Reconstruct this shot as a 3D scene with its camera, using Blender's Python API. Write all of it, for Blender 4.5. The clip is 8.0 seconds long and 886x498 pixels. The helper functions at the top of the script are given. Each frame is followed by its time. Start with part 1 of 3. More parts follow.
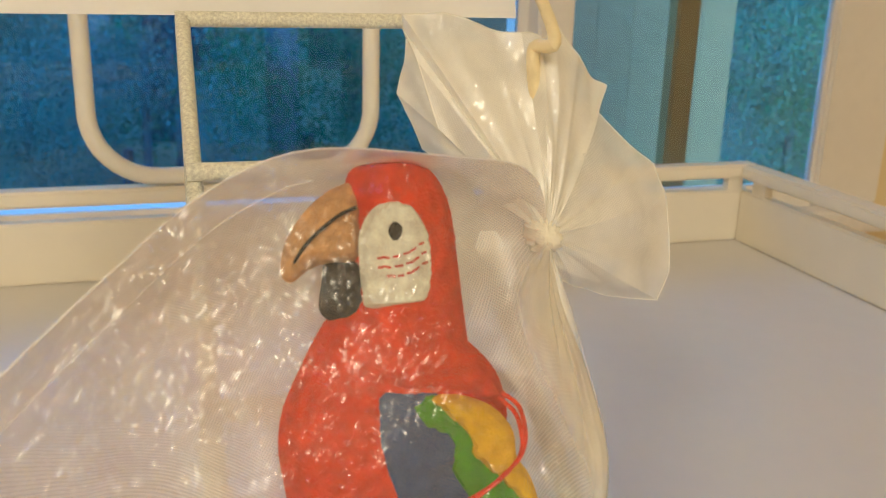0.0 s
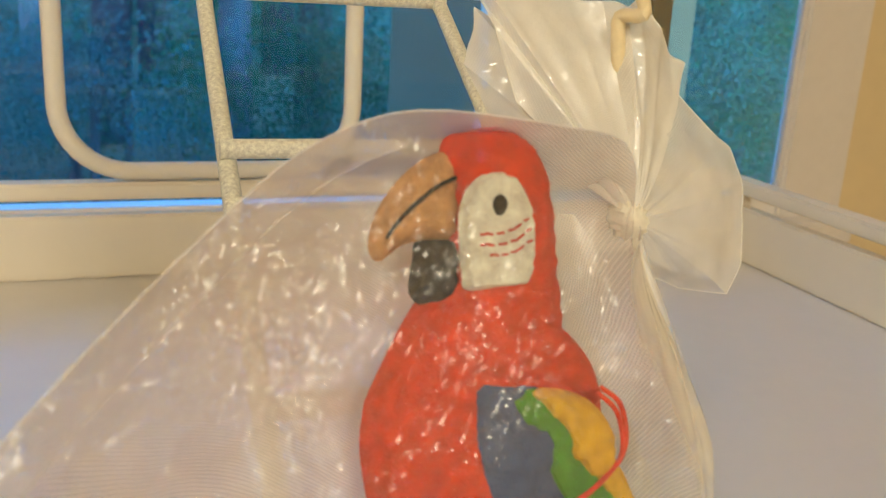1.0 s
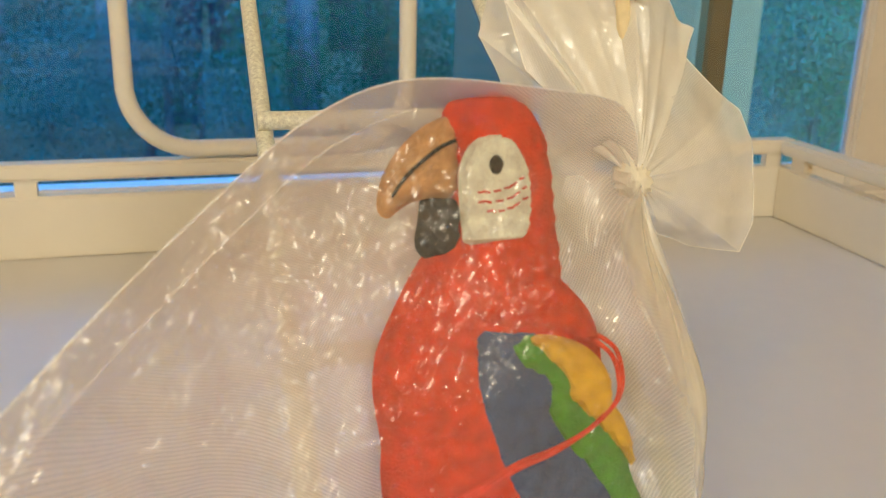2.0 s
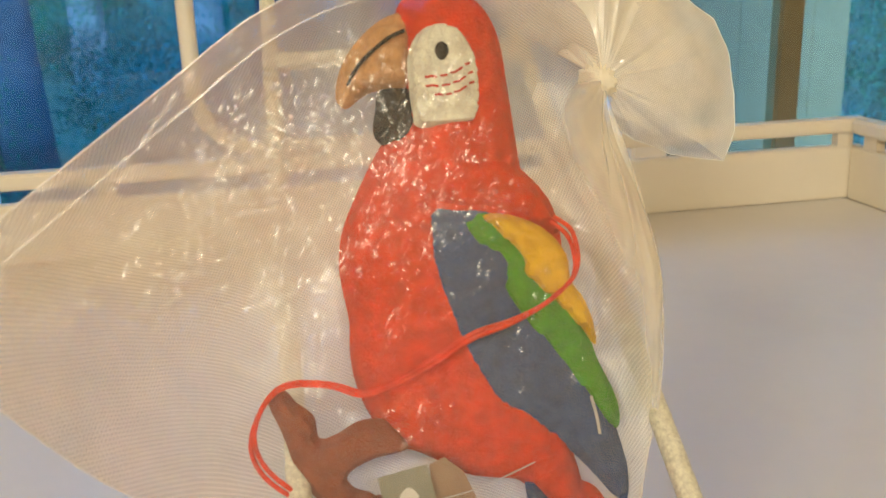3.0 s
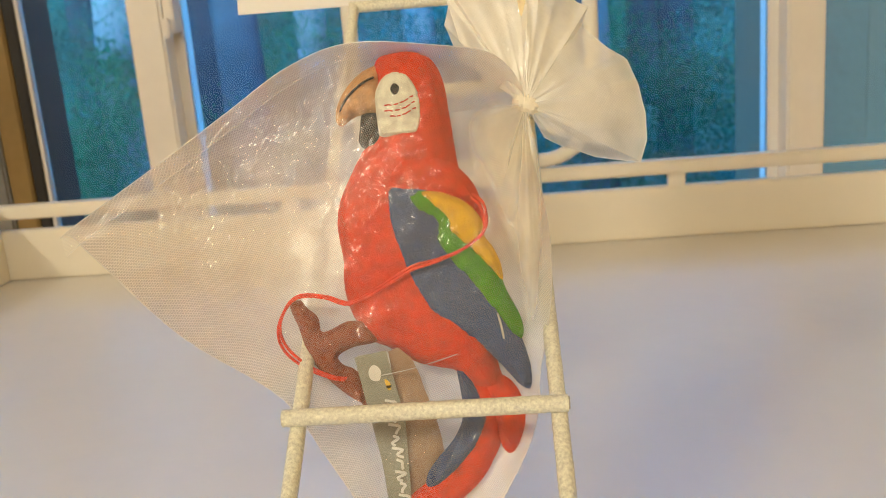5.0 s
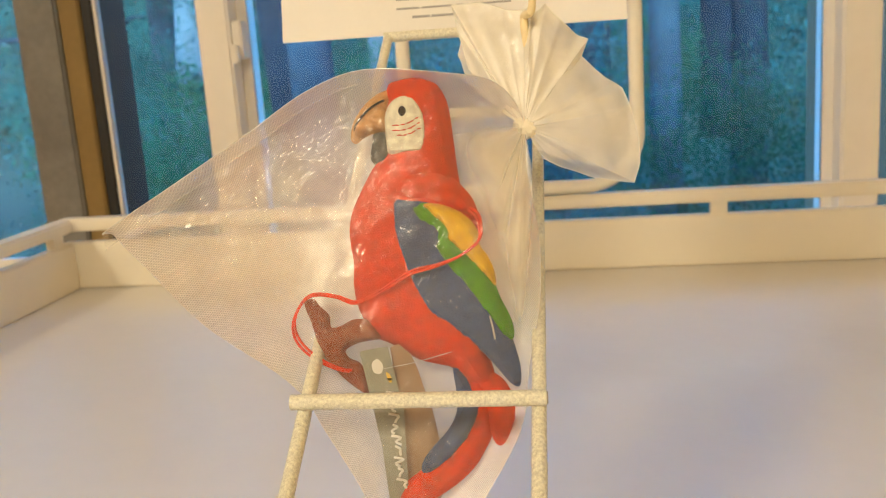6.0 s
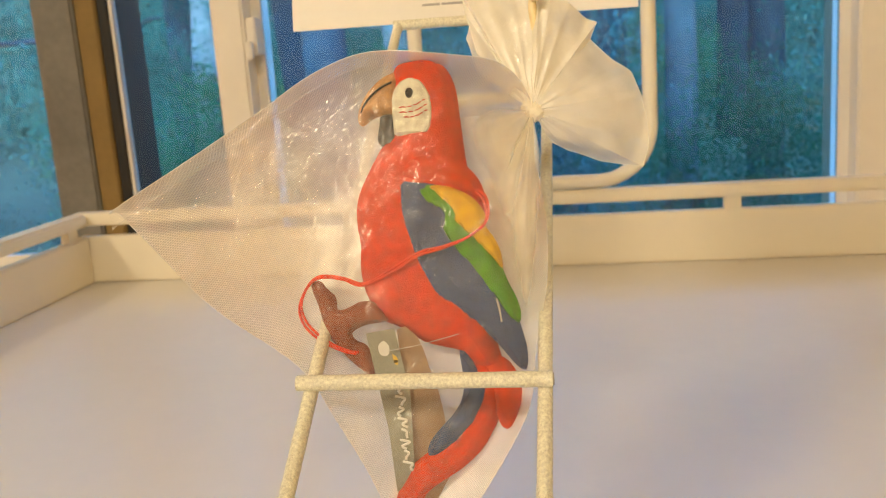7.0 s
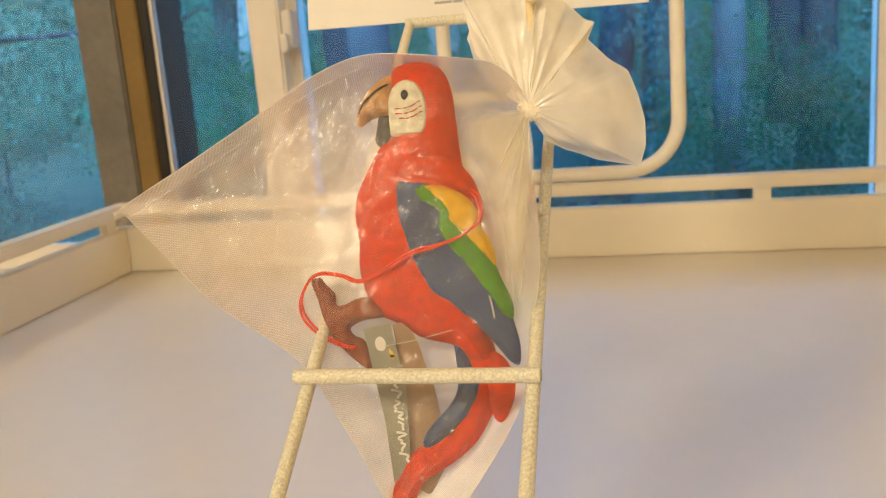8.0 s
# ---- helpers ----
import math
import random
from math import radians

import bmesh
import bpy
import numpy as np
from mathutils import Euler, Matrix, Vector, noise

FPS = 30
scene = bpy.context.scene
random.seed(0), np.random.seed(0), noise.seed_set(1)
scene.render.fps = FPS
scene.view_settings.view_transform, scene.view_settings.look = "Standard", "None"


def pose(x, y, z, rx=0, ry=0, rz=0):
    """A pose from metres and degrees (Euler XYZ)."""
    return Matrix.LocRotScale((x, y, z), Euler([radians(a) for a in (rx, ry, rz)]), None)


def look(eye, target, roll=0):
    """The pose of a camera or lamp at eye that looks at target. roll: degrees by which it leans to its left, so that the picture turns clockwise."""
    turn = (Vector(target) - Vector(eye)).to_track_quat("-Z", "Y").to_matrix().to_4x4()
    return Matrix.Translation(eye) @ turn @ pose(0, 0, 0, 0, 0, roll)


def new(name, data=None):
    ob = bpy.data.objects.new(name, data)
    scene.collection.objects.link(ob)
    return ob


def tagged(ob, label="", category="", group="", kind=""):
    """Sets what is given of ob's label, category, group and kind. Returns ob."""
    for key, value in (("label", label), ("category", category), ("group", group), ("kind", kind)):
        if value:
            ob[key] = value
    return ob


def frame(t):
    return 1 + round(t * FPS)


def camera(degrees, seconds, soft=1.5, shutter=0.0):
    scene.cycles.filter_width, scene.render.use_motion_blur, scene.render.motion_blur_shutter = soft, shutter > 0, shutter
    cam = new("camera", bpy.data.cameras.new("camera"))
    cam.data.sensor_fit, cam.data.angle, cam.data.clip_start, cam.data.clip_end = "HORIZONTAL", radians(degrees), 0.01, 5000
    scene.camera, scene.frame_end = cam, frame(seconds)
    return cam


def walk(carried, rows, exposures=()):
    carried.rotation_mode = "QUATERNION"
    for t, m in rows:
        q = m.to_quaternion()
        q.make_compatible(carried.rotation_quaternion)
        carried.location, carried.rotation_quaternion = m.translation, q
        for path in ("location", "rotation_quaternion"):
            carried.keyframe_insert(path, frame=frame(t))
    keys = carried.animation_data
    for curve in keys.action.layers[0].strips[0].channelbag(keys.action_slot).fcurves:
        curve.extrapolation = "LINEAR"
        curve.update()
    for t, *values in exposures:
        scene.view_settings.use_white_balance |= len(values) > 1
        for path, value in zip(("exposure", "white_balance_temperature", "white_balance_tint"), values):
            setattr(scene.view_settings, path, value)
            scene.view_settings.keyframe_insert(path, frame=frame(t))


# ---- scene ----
import mathutils.geometry

cam = camera(51.55, 8.0, soft=0.8)
EXPOSURE = [(0.0, 0.07, 5200, 4), (1.7, 0.11, 5150, 3), (2.8, 0.22, 5200, 3), (4.5, 0.29, 5200, 4), (5.2, 0.31, 5300, 3), (6.5, 0.37, 5800, 5), (8.0, 0.34, 5850, 5)]
PATH = [
    (0, (0.3729, -0.6575, 0.2168), (0.5146, -0.2004, 0.0719), 1.55),
    (0.5, (0.3580, -0.6416, 0.2075), (0.5190, -0.1867, 0.0687), 3.00),
    (1, (0.3549, -0.6380, 0.2068), (0.5231, -0.1884, 0.0683), 3.36),
    (1.5, (0.3560, -0.6361, 0.2038), (0.5285, -0.1890, 0.0633), 3.83),
    (1.7, (0.3576, -0.6399, 0.2080), (0.5180, -0.1929, 0.0534), 3.40),
    (2.8, (0.3750, -0.6809, 0.1969), (0.4551, -0.2061, 0.0622), -1.99),
    (3, (0.3794, -0.6739, 0.1884), (0.4625, -0.2017, 0.0466), -2.05),
    (3.5, (0.3888, -0.6712, 0.1873), (0.4695, -0.2006, 0.0390), -2.41),
    (4, (0.3996, -0.6878, 0.1882), (0.4612, -0.2155, 0.0359), -3.48),
    (4.5, (0.4164, -0.7402, 0.1936), (0.4314, -0.2613, 0.0505), -4.73),
    (5, (0.4320, -0.7683, 0.1929), (0.4027, -0.2836, 0.0734), -4.62),
    (6.5, (0.4571, -0.7968, 0.1897), (0.3877, -0.3122, 0.0881), -3.91),
    (7, (0.4559, -0.7938, 0.1859), (0.3827, -0.3096, 0.0846), -4.00),
    (7.5, (0.4626, -0.7935, 0.1887), (0.3860, -0.3106, 0.0841), -3.96),
    (8, (0.4725, -0.7973, 0.1895), (0.3746, -0.3186, 0.0831), -4.52),
]
walk(cam, [(t, look(eye, target, roll)) for t, eye, target, roll in PATH], EXPOSURE)
cam.data.dof.use_dof, cam.data.dof.focus_distance, cam.data.dof.aperture_fstop = True, 0.24, 36.0

# ---- light ----
world = bpy.data.worlds.new("dusk")
scene.world = world
world.use_nodes = True
wn, wl = world.node_tree.nodes, world.node_tree.links
sky = wn.new("ShaderNodeTexSky")
sky.sky_type, sky.sun_disc = "NISHITA", False
sky.sun_elevation, sky.sun_rotation = radians(9), radians(180)
wn["Background"].inputs["Strength"].default_value = 1.65
blue_hour = wn.new("ShaderNodeMix")
blue_hour.data_type, blue_hour.blend_type = "RGBA", "MULTIPLY"
blue_hour.inputs["Factor"].default_value = 1
blue_hour.inputs["B"].default_value = (0.3, 0.73, 1.25, 1)
wl.new(sky.outputs["Color"], blue_hour.inputs["A"])
wl.new(blue_hour.outputs["Result"], wn["Background"].inputs["Color"])


def lamp(name, eye, target, watts, size, colour):
    data = bpy.data.lights.new(name, "AREA")
    data.energy, data.size, data.color, data.shape = watts, size, colour, "DISK"
    ob = new(name, data)
    ob.matrix_world = look(eye, target)
    return ob


WARM = (1.0, 0.765, 0.475)
lamp("ceiling_lamp_light", (0.35, -2.45, 1.60), (0.35, -1.6, 0), 24, 0.5, WARM)
lamp("second_lamp_light", (-1.0, -2.4, 1.60), (-0.6, -1.6, 0), 39, 0.5, WARM)


# ---- materials ----
def material(name, colour, rough=0.5, metal=0.0, vary=0.08, scale=40.0, bump=0.0, bump_scale=300.0, second=None, coat=0.0):
    """Principled surface with two scales of colour variation and fine relief."""
    m = bpy.data.materials.new(name)
    m.use_nodes = True
    n, l = m.node_tree.nodes, m.node_tree.links
    b = n["Principled BSDF"]
    tc = n.new("ShaderNodeTexCoord")
    a, c = n.new("ShaderNodeTexNoise"), n.new("ShaderNodeTexNoise")
    a.inputs["Scale"].default_value, a.inputs["Detail"].default_value = scale, 4
    c.inputs["Scale"].default_value, c.inputs["Detail"].default_value = scale * 9, 6
    for t in (a, c):
        l.new(tc.outputs["Object"], t.inputs["Vector"])
    add = n.new("ShaderNodeMath")
    add.operation = "MULTIPLY_ADD"
    l.new(c.outputs["Fac"], add.inputs[0])
    add.inputs[1].default_value = 0.5
    l.new(a.outputs["Fac"], add.inputs[2])
    ramp = n.new("ShaderNodeMapRange")
    ramp.inputs["From Min"].default_value, ramp.inputs["From Max"].default_value = 0.45, 1.05
    l.new(add.outputs[0], ramp.inputs["Value"])
    mix = n.new("ShaderNodeMix")
    mix.data_type = "RGBA"
    l.new(ramp.outputs["Result"], mix.inputs["Factor"])
    mix.inputs["A"].default_value = (*[v * (1 - vary) for v in colour], 1)
    mix.inputs["B"].default_value = (*(second or [min(1, v * (1 + vary)) for v in colour]), 1)
    l.new(mix.outputs["Result"], b.inputs["Base Color"])
    b.inputs["Roughness"].default_value, b.inputs["Metallic"].default_value = rough, metal
    b.inputs["Coat Weight"].default_value = coat
    if bump:
        d, bn = n.new("ShaderNodeBump"), n.new("ShaderNodeTexNoise")
        bn.inputs["Scale"].default_value, bn.inputs["Detail"].default_value = bump_scale, 5
        l.new(tc.outputs["Object"], bn.inputs["Vector"])
        l.new(bn.outputs["Fac"], d.inputs["Height"])
        d.inputs["Strength"].default_value, d.inputs["Distance"].default_value = bump, 0.6 / bump_scale
        l.new(d.outputs["Normal"], b.inputs["Normal"])
    return m


def felt(name, colour):
    m = material(name, colour, 0.95, vary=0.34, scale=420, bump=1.0, bump_scale=1800)
    b = m.node_tree.nodes["Principled BSDF"]
    b.inputs["Sheen Weight"].default_value, b.inputs["Sheen Roughness"].default_value = 0.05, 0.5
    b.inputs["Specular IOR Level"].default_value = 0.15
    return m


def organza(name, cover, base, gloss=0.15, tint=(0.95, 0.91, 0.83), through_=0.28, glint=0.19):
    """Sheer woven fabric: fine threads with open gaps, glinting along the weave."""
    m = bpy.data.materials.new(name)
    m.use_nodes = True
    n, l = m.node_tree.nodes, m.node_tree.links
    n.clear()
    out = n.new("ShaderNodeOutputMaterial")
    uv = n.new("ShaderNodeTexCoord")
    sep = n.new("ShaderNodeSeparateXYZ")
    drift = n.new("ShaderNodeTexNoise")
    drift.inputs["Scale"].default_value, drift.inputs["Detail"].default_value = 40, 0
    l.new(uv.outputs["UV"], drift.inputs["Vector"])
    warp = n.new("ShaderNodeVectorMath")
    warp.operation = "MULTIPLY_ADD"
    l.new(drift.outputs["Color"], warp.inputs[0])
    warp.inputs[1].default_value = (0.0035, 0.0035, 0)
    l.new(uv.outputs["UV"], warp.inputs[2])
    l.new(warp.outputs[0], sep.inputs[0])

    def math_(op, a, b=None):
        q = n.new("ShaderNodeMath")
        q.operation = op
        for k, v in enumerate((a, b)):
            if v is None:
                continue
            if isinstance(v, (int, float)):
                q.inputs[k].default_value = v
            else:
                l.new(v, q.inputs[k])
        return q.outputs[0]

    pitch = 0.00046
    waves = []
    for axis in ("X", "Y"):
        s = math_("SINE", math_("MULTIPLY", sep.outputs[axis], 2 * math.pi / pitch))
        waves.append(math_("MULTIPLY_ADD", s, 0.5))
        waves[-1].node.inputs[2].default_value = 0.5
    thread = math_("MAXIMUM", waves[0], waves[1])
    fold = n.new("ShaderNodeTexNoise")
    fold.inputs["Scale"].default_value, fold.inputs["Detail"].default_value = 60, 3
    l.new(uv.outputs["Object"], fold.inputs["Vector"])
    alpha = math_("ADD", math_("MULTIPLY", math_("POWER", thread, 4.0), cover), base)
    alpha = math_("MULTIPLY", alpha, math_("ADD", math_("MULTIPLY", fold.outputs["Fac"], 0.9), 0.55))
    alpha.node.use_clamp = True
    # gathers open out into the single sheet
    loose = n.new("ShaderNodeAttribute")
    loose.attribute_name = "loose"
    alpha = math_("MULTIPLY", alpha, math_("SUBTRACT", 1, loose.outputs["Fac"]))
    sparse = math_("MULTIPLY", math_("SUBTRACT", 1, loose.outputs["Fac"]), glint)
    def vector(op, a, b):
        q = n.new("ShaderNodeVectorMath")
        q.operation = op
        for k, v in enumerate((a, b)):
            if isinstance(v, tuple):
                q.inputs[k].default_value = v
            elif isinstance(v, (int, float)):
                q.inputs["Scale"].default_value = v
            else:
                l.new(v, q.inputs[k])
        return q.outputs[0]

    dif, tra, glo, tsp = (n.new("ShaderNodeBsdf" + k) for k in ("Diffuse", "Translucent", "Glossy", "Transparent"))
    for k in (dif, tra):
        k.inputs["Color"].default_value = (*tint, 1)
    glo.inputs["Color"].default_value = (1, 0.96, 0.9, 1)
    glo.inputs["Roughness"].default_value = 0.45
    m1, m2, m3 = (n.new("ShaderNodeMixShader") for _ in range(3))
    m1.inputs[0].default_value = through_
    l.new(dif.outputs[0], m1.inputs[1])
    l.new(tra.outputs[0], m1.inputs[2])
    m2.inputs[0].default_value = gloss
    l.new(m1.outputs[0], m2.inputs[1])
    l.new(glo.outputs[0], m2.inputs[2])
    l.new(alpha, m3.inputs[0])
    l.new(tsp.outputs[0], m3.inputs[1])
    l.new(m2.outputs[0], m3.inputs[2])
    geo = n.new("ShaderNodeNewGeometry")
    last = m3.outputs[0]
    wrinkle, stretch = n.new("ShaderNodeTexNoise"), n.new("ShaderNodeMapping")
    stretch.inputs["Scale"].default_value = (150, 60, 1)
    l.new(warp.outputs[0], stretch.inputs["Vector"])
    l.new(stretch.outputs[0], wrinkle.inputs["Vector"])
    wrinkle.inputs["Scale"].default_value, wrinkle.inputs["Detail"].default_value = 1, 4
    # single threads turn their flat side to the lamp here and there, in both directions of the weave
    for along, across, length in (("Y", "X", 0.0012), ("X", "Y", 0.0005)):
        thread_no = math_("FLOOR", math_("DIVIDE", sep.outputs[across], pitch))
        start = n.new("ShaderNodeTexWhiteNoise")
        start.noise_dimensions = "1D"
        l.new(thread_no, start.inputs["W"])
        stretch_no = math_("FLOOR", math_("ADD", math_("DIVIDE", sep.outputs[along], length), math_("MULTIPLY", start.outputs["Value"], 17)))
        pair = n.new("ShaderNodeCombineXYZ")
        l.new(thread_no, pair.inputs[0])
        l.new(stretch_no, pair.inputs[1])
        cell = n.new("ShaderNodeTexWhiteNoise")
        cell.noise_dimensions = "2D"
        l.new(pair.outputs[0], cell.inputs["Vector"])
        tilt = vector("SCALE", vector("SUBTRACT", cell.outputs["Color"], (0.5, 0.5, 0.5)), 0.62)
        tilt = vector("ADD", tilt, vector("SCALE", vector("SUBTRACT", wrinkle.outputs["Color"], (0.5, 0.5, 0.5)), 1.5))
        facet = vector("NORMALIZE", vector("ADD", geo.outputs["Normal"], tilt), (0.0, 0.0, 0.0))
        weight = math_("MULTIPLY", math_("POWER", waves[0] if across == "X" else waves[1], 1.3), sparse)
        spark, mixer = n.new("ShaderNodeBsdfGlossy"), n.new("ShaderNodeMixShader")
        spark.inputs["Color"].default_value = (1, 0.97, 0.92, 1)
        spark.inputs["Roughness"].default_value = 0.24
        l.new(facet, spark.inputs["Normal"])
        l.new(weight, mixer.inputs[0])
        l.new(last, mixer.inputs[1])
        l.new(spark.outputs[0], mixer.inputs[2])
        last = mixer.outputs[0]
    l.new(last, out.inputs["Surface"])
    return m


def clear(name, rough=0.0, tint=(0.96, 0.98, 0.98)):
    """Thin clear sheet: sees through, mirrors a little at a slant."""
    m = bpy.data.materials.new(name)
    m.use_nodes = True
    n, l = m.node_tree.nodes, m.node_tree.links
    n.clear()
    out, mix, fr = n.new("ShaderNodeOutputMaterial"), n.new("ShaderNodeMixShader"), n.new("ShaderNodeFresnel")
    g, t = n.new("ShaderNodeBsdfGlossy"), n.new("ShaderNodeBsdfTransparent")
    g.inputs["Roughness"].default_value, t.inputs["Color"].default_value = rough, (*tint, 1)
    fr.inputs["IOR"].default_value = 1.45
    l.new(fr.outputs[0], mix.inputs[0])
    l.new(t.outputs[0], mix.inputs[1])
    l.new(g.outputs[0], mix.inputs[2])
    l.new(mix.outputs[0], out.inputs["Surface"])
    return m


TRAY = material("white_tray_paint", (0.75, 0.72, 0.68), 0.34, vary=0.03, scale=6, bump=0.05, bump_scale=120)
TRAY.node_tree.nodes["Principled BSDF"].inputs["Specular IOR Level"].default_value = 0.6
TRAY_SIDE = material("cream_tray_paint", (0.86, 0.79, 0.645), 0.32, vary=0.03, scale=6, bump=0.05, bump_scale=120)
TRIM = material("white_window_paint", (0.86, 0.82, 0.76), 0.4, vary=0.04, scale=8, bump=0.08, bump_scale=150)
WALL = material("cream_wall_paint", (0.76, 0.7, 0.58), 0.8, vary=0.04, scale=4, bump=0.15, bump_scale=200)
YELLOW_WALL = material("yellow_wall_paint", (0.84, 0.7, 0.4), 0.8, vary=0.05, scale=4, bump=0.15, bump_scale=200)
METAL = material("cream_hammered_metal", (0.8, 0.745, 0.59), 0.33, vary=0.3, scale=1100, bump=1.0, bump_scale=1500, coat=0.3)
BARE = material("bare_tube_end", (0.45, 0.4, 0.3), 0.5, vary=0.2, scale=400)
FRAME_METAL = material("cream_tube_paint", (0.85, 0.8, 0.68), 0.35, vary=0.04, scale=60, bump=0.1, bump_scale=300)
CARD = material("white_card", (0.85, 0.82, 0.78), 0.7, vary=0.02, scale=60)
INK = material("grey_ink", (0.4, 0.39, 0.4), 0.7, vary=0.1, scale=300)
RED, BLUE, GREEN, YELLOW = (felt(k + "_felt", c) for k, c in (
    ("red", (0.68, 0.05, 0.003)), ("blue", (0.07, 0.105, 0.22)), ("green", (0.1, 0.3, 0.012)), ("yellow", (0.92, 0.47, 0.001))))
CREAM, TAN, DARK, BROWN = (felt(k + "_felt", c) for k, c in (
    ("cream", (0.86, 0.77, 0.6)), ("tan", (0.6, 0.33, 0.13)), ("dark", (0.025, 0.022, 0.017)), ("brown", (0.28, 0.08, 0.035))))
THREAD_RED = felt("red_thread", (0.6, 0.05, 0.02))
CORD = felt("orange_red_cord", (0.75, 0.06, 0.015))
SHEER = organza("cream_organza", 0.13, 0.0, glint=0.085)
SHEER_BACK = organza("cream_organza_lined", 0.4, 0.44, 0.15, (0.98, 0.95, 0.88), 0.1, 0.1)
RUFFLE = organza("gathered_organza", 0.3, 0.74, 0.12, (0.98, 0.95, 0.85), 0.1, 0.15)
LOOSE = organza("loose_organza", 0.3, 0.58, 0.15, (0.98, 0.95, 0.86), 0.15, 0.13)
DENSE = organza("folded_organza", 0.2, 0.8, 0.1, (0.97, 0.94, 0.83), 0.15, 0.12)
RIBBON = material("cream_satin_ribbon", (0.86, 0.72, 0.42), 0.3, vary=0.08, scale=300, bump=0.3, bump_scale=900)
BUNCHED = material("bunched_organza", (0.93, 0.87, 0.7), 0.6, vary=0.06, scale=500, bump=0.5, bump_scale=1400)
TAG = material("grey_green_tag", (0.29, 0.285, 0.22), 0.5, vary=0.15, scale=200)
TAG_BROWN = material("brown_tag", (0.34, 0.22, 0.13), 0.5, vary=0.15, scale=200)
WHITE_INK = material("white_ink", (0.8, 0.78, 0.72), 0.6, vary=0.05, scale=300)
YELLOW_INK = material("yellow_ink", (0.75, 0.5, 0.03), 0.6, vary=0.05, scale=300)
PLASTIC = material("clear_plastic", (0.6, 0.58, 0.54), 0.25, vary=0.02, scale=300)
GLASS = clear("window_glass")
# Blue dusk light is partly put into the bark and bluish leaf colours.
PALE_BARK = material("pale_bark", (0.15, 0.15, 0.17), 0.9, vary=0.5, scale=3, bump=0.25, bump_scale=12)
DARK_BARK = material("dark_bark", (0.018, 0.026, 0.04), 0.9, vary=0.5, scale=3, bump=0.25, bump_scale=12)
BARK = material("dusk_blue_bark", (0.055, 0.068, 0.085), 0.9, vary=0.6, scale=2, bump=0.25, bump_scale=12)
LEAF = material("dusk_leaf", (0.035, 0.09, 0.085), 0.92, vary=0.7, scale=0.9)
LEAF_LIGHT = material("pale_leaf", (0.07, 0.13, 0.13), 0.92, vary=0.5, scale=1.2)
LEAF_GREEN = material("fern_leaf", (0.03, 0.095, 0.05), 0.92, vary=0.4, scale=1.6)
for woods in (BARK, PALE_BARK, DARK_BARK, LEAF, LEAF_LIGHT, LEAF_GREEN):
    woods.node_tree.nodes["Principled BSDF"].inputs["Specular IOR Level"].default_value = 0.08
SOIL = material("forest_ground", (0.08, 0.09, 0.05), 0.95, vary=0.4, scale=0.8, bump=0.5, bump_scale=8)
WOOD_POST = material("grey_wood", (0.2, 0.195, 0.185), 0.8, vary=0.2, scale=12, bump=0.4, bump_scale=60)
OLIVE = material("olive_trim", (0.24, 0.16, 0.05), 0.7, vary=0.15, scale=12)
SEAL = material("black_rubber_seal", (0.015, 0.015, 0.015), 0.6, vary=0.1, scale=30)
SIDING = material("pale_siding", (0.19, 0.125, 0.07), 0.8, vary=0.15, scale=2, bump=0.2, bump_scale=20)
LAMP_GLASS = bpy.data.materials.new("lit_lamp_glass")
LAMP_GLASS.use_nodes = True
LAMP_GLASS.node_tree.nodes["Principled BSDF"].inputs["Emission Color"].default_value = (*WARM, 1)
LAMP_GLASS.node_tree.nodes["Principled BSDF"].inputs["Emission Strength"].default_value = 6


# ---- building helpers ----
def mesh_of(name, bm, material_, smooth=True):
    bmesh.ops.recalc_face_normals(bm, faces=bm.faces)
    me = bpy.data.meshes.new(name)
    bm.to_mesh(me)
    bm.free()
    me.materials.append(material_)
    if smooth:
        me.polygons.foreach_set("use_smooth", [True] * len(me.polygons))
        me.set_sharp_from_angle(angle=radians(38))
    return me


def part(name, bm, material_, parent=None, label="", smooth=True):
    ob = new(name, mesh_of(name, bm, material_, smooth))
    ob.parent = parent
    return tagged(ob, label)


def empty(name, label, category, at=(0, 0, 0), kind="", group=""):
    ob = new(name)
    ob.location = at
    return tagged(ob, label, category, group, kind)


def box(x0, x1, y0, y1, z0, z1, bevel=0.0):
    bm = bmesh.new()
    bmesh.ops.create_cube(bm, size=1, matrix=Matrix.Translation(((x0 + x1) / 2, (y0 + y1) / 2, (z0 + z1) / 2)) @ Matrix.Diagonal((x1 - x0, y1 - y0, z1 - z0, 1)))
    if bevel:
        bmesh.ops.bevel(bm, geom=bm.edges[:], offset=bevel, segments=2, affect="EDGES")
    return bm


def join(*bms):
    """One bmesh out of several."""
    whole = bmesh.new()
    for b in bms:
        me = bpy.data.meshes.new("piece")
        b.to_mesh(me)
        b.free()
        whole.from_mesh(me)
        bpy.data.meshes.remove(me)
    return whole


def spline(points, closed=False, steps=8):
    """Catmull-Rom curve through the points."""
    p, n, out = [Vector(q) for q in points], len(points), []
    for i in range(n if closed else n - 1):
        a, b, c, d = (p[(i + k) % n] if closed else p[min(max(i + k, 0), n - 1)] for k in (-1, 0, 1, 2))
        for s in range(steps):
            t = s / steps
            out.append(0.5 * (2 * b + (c - a) * t + (2 * a - 5 * b + 4 * c - d) * t * t + (3 * b - a - 3 * c + d) * t**3))
    return out if closed else out + [p[-1]]


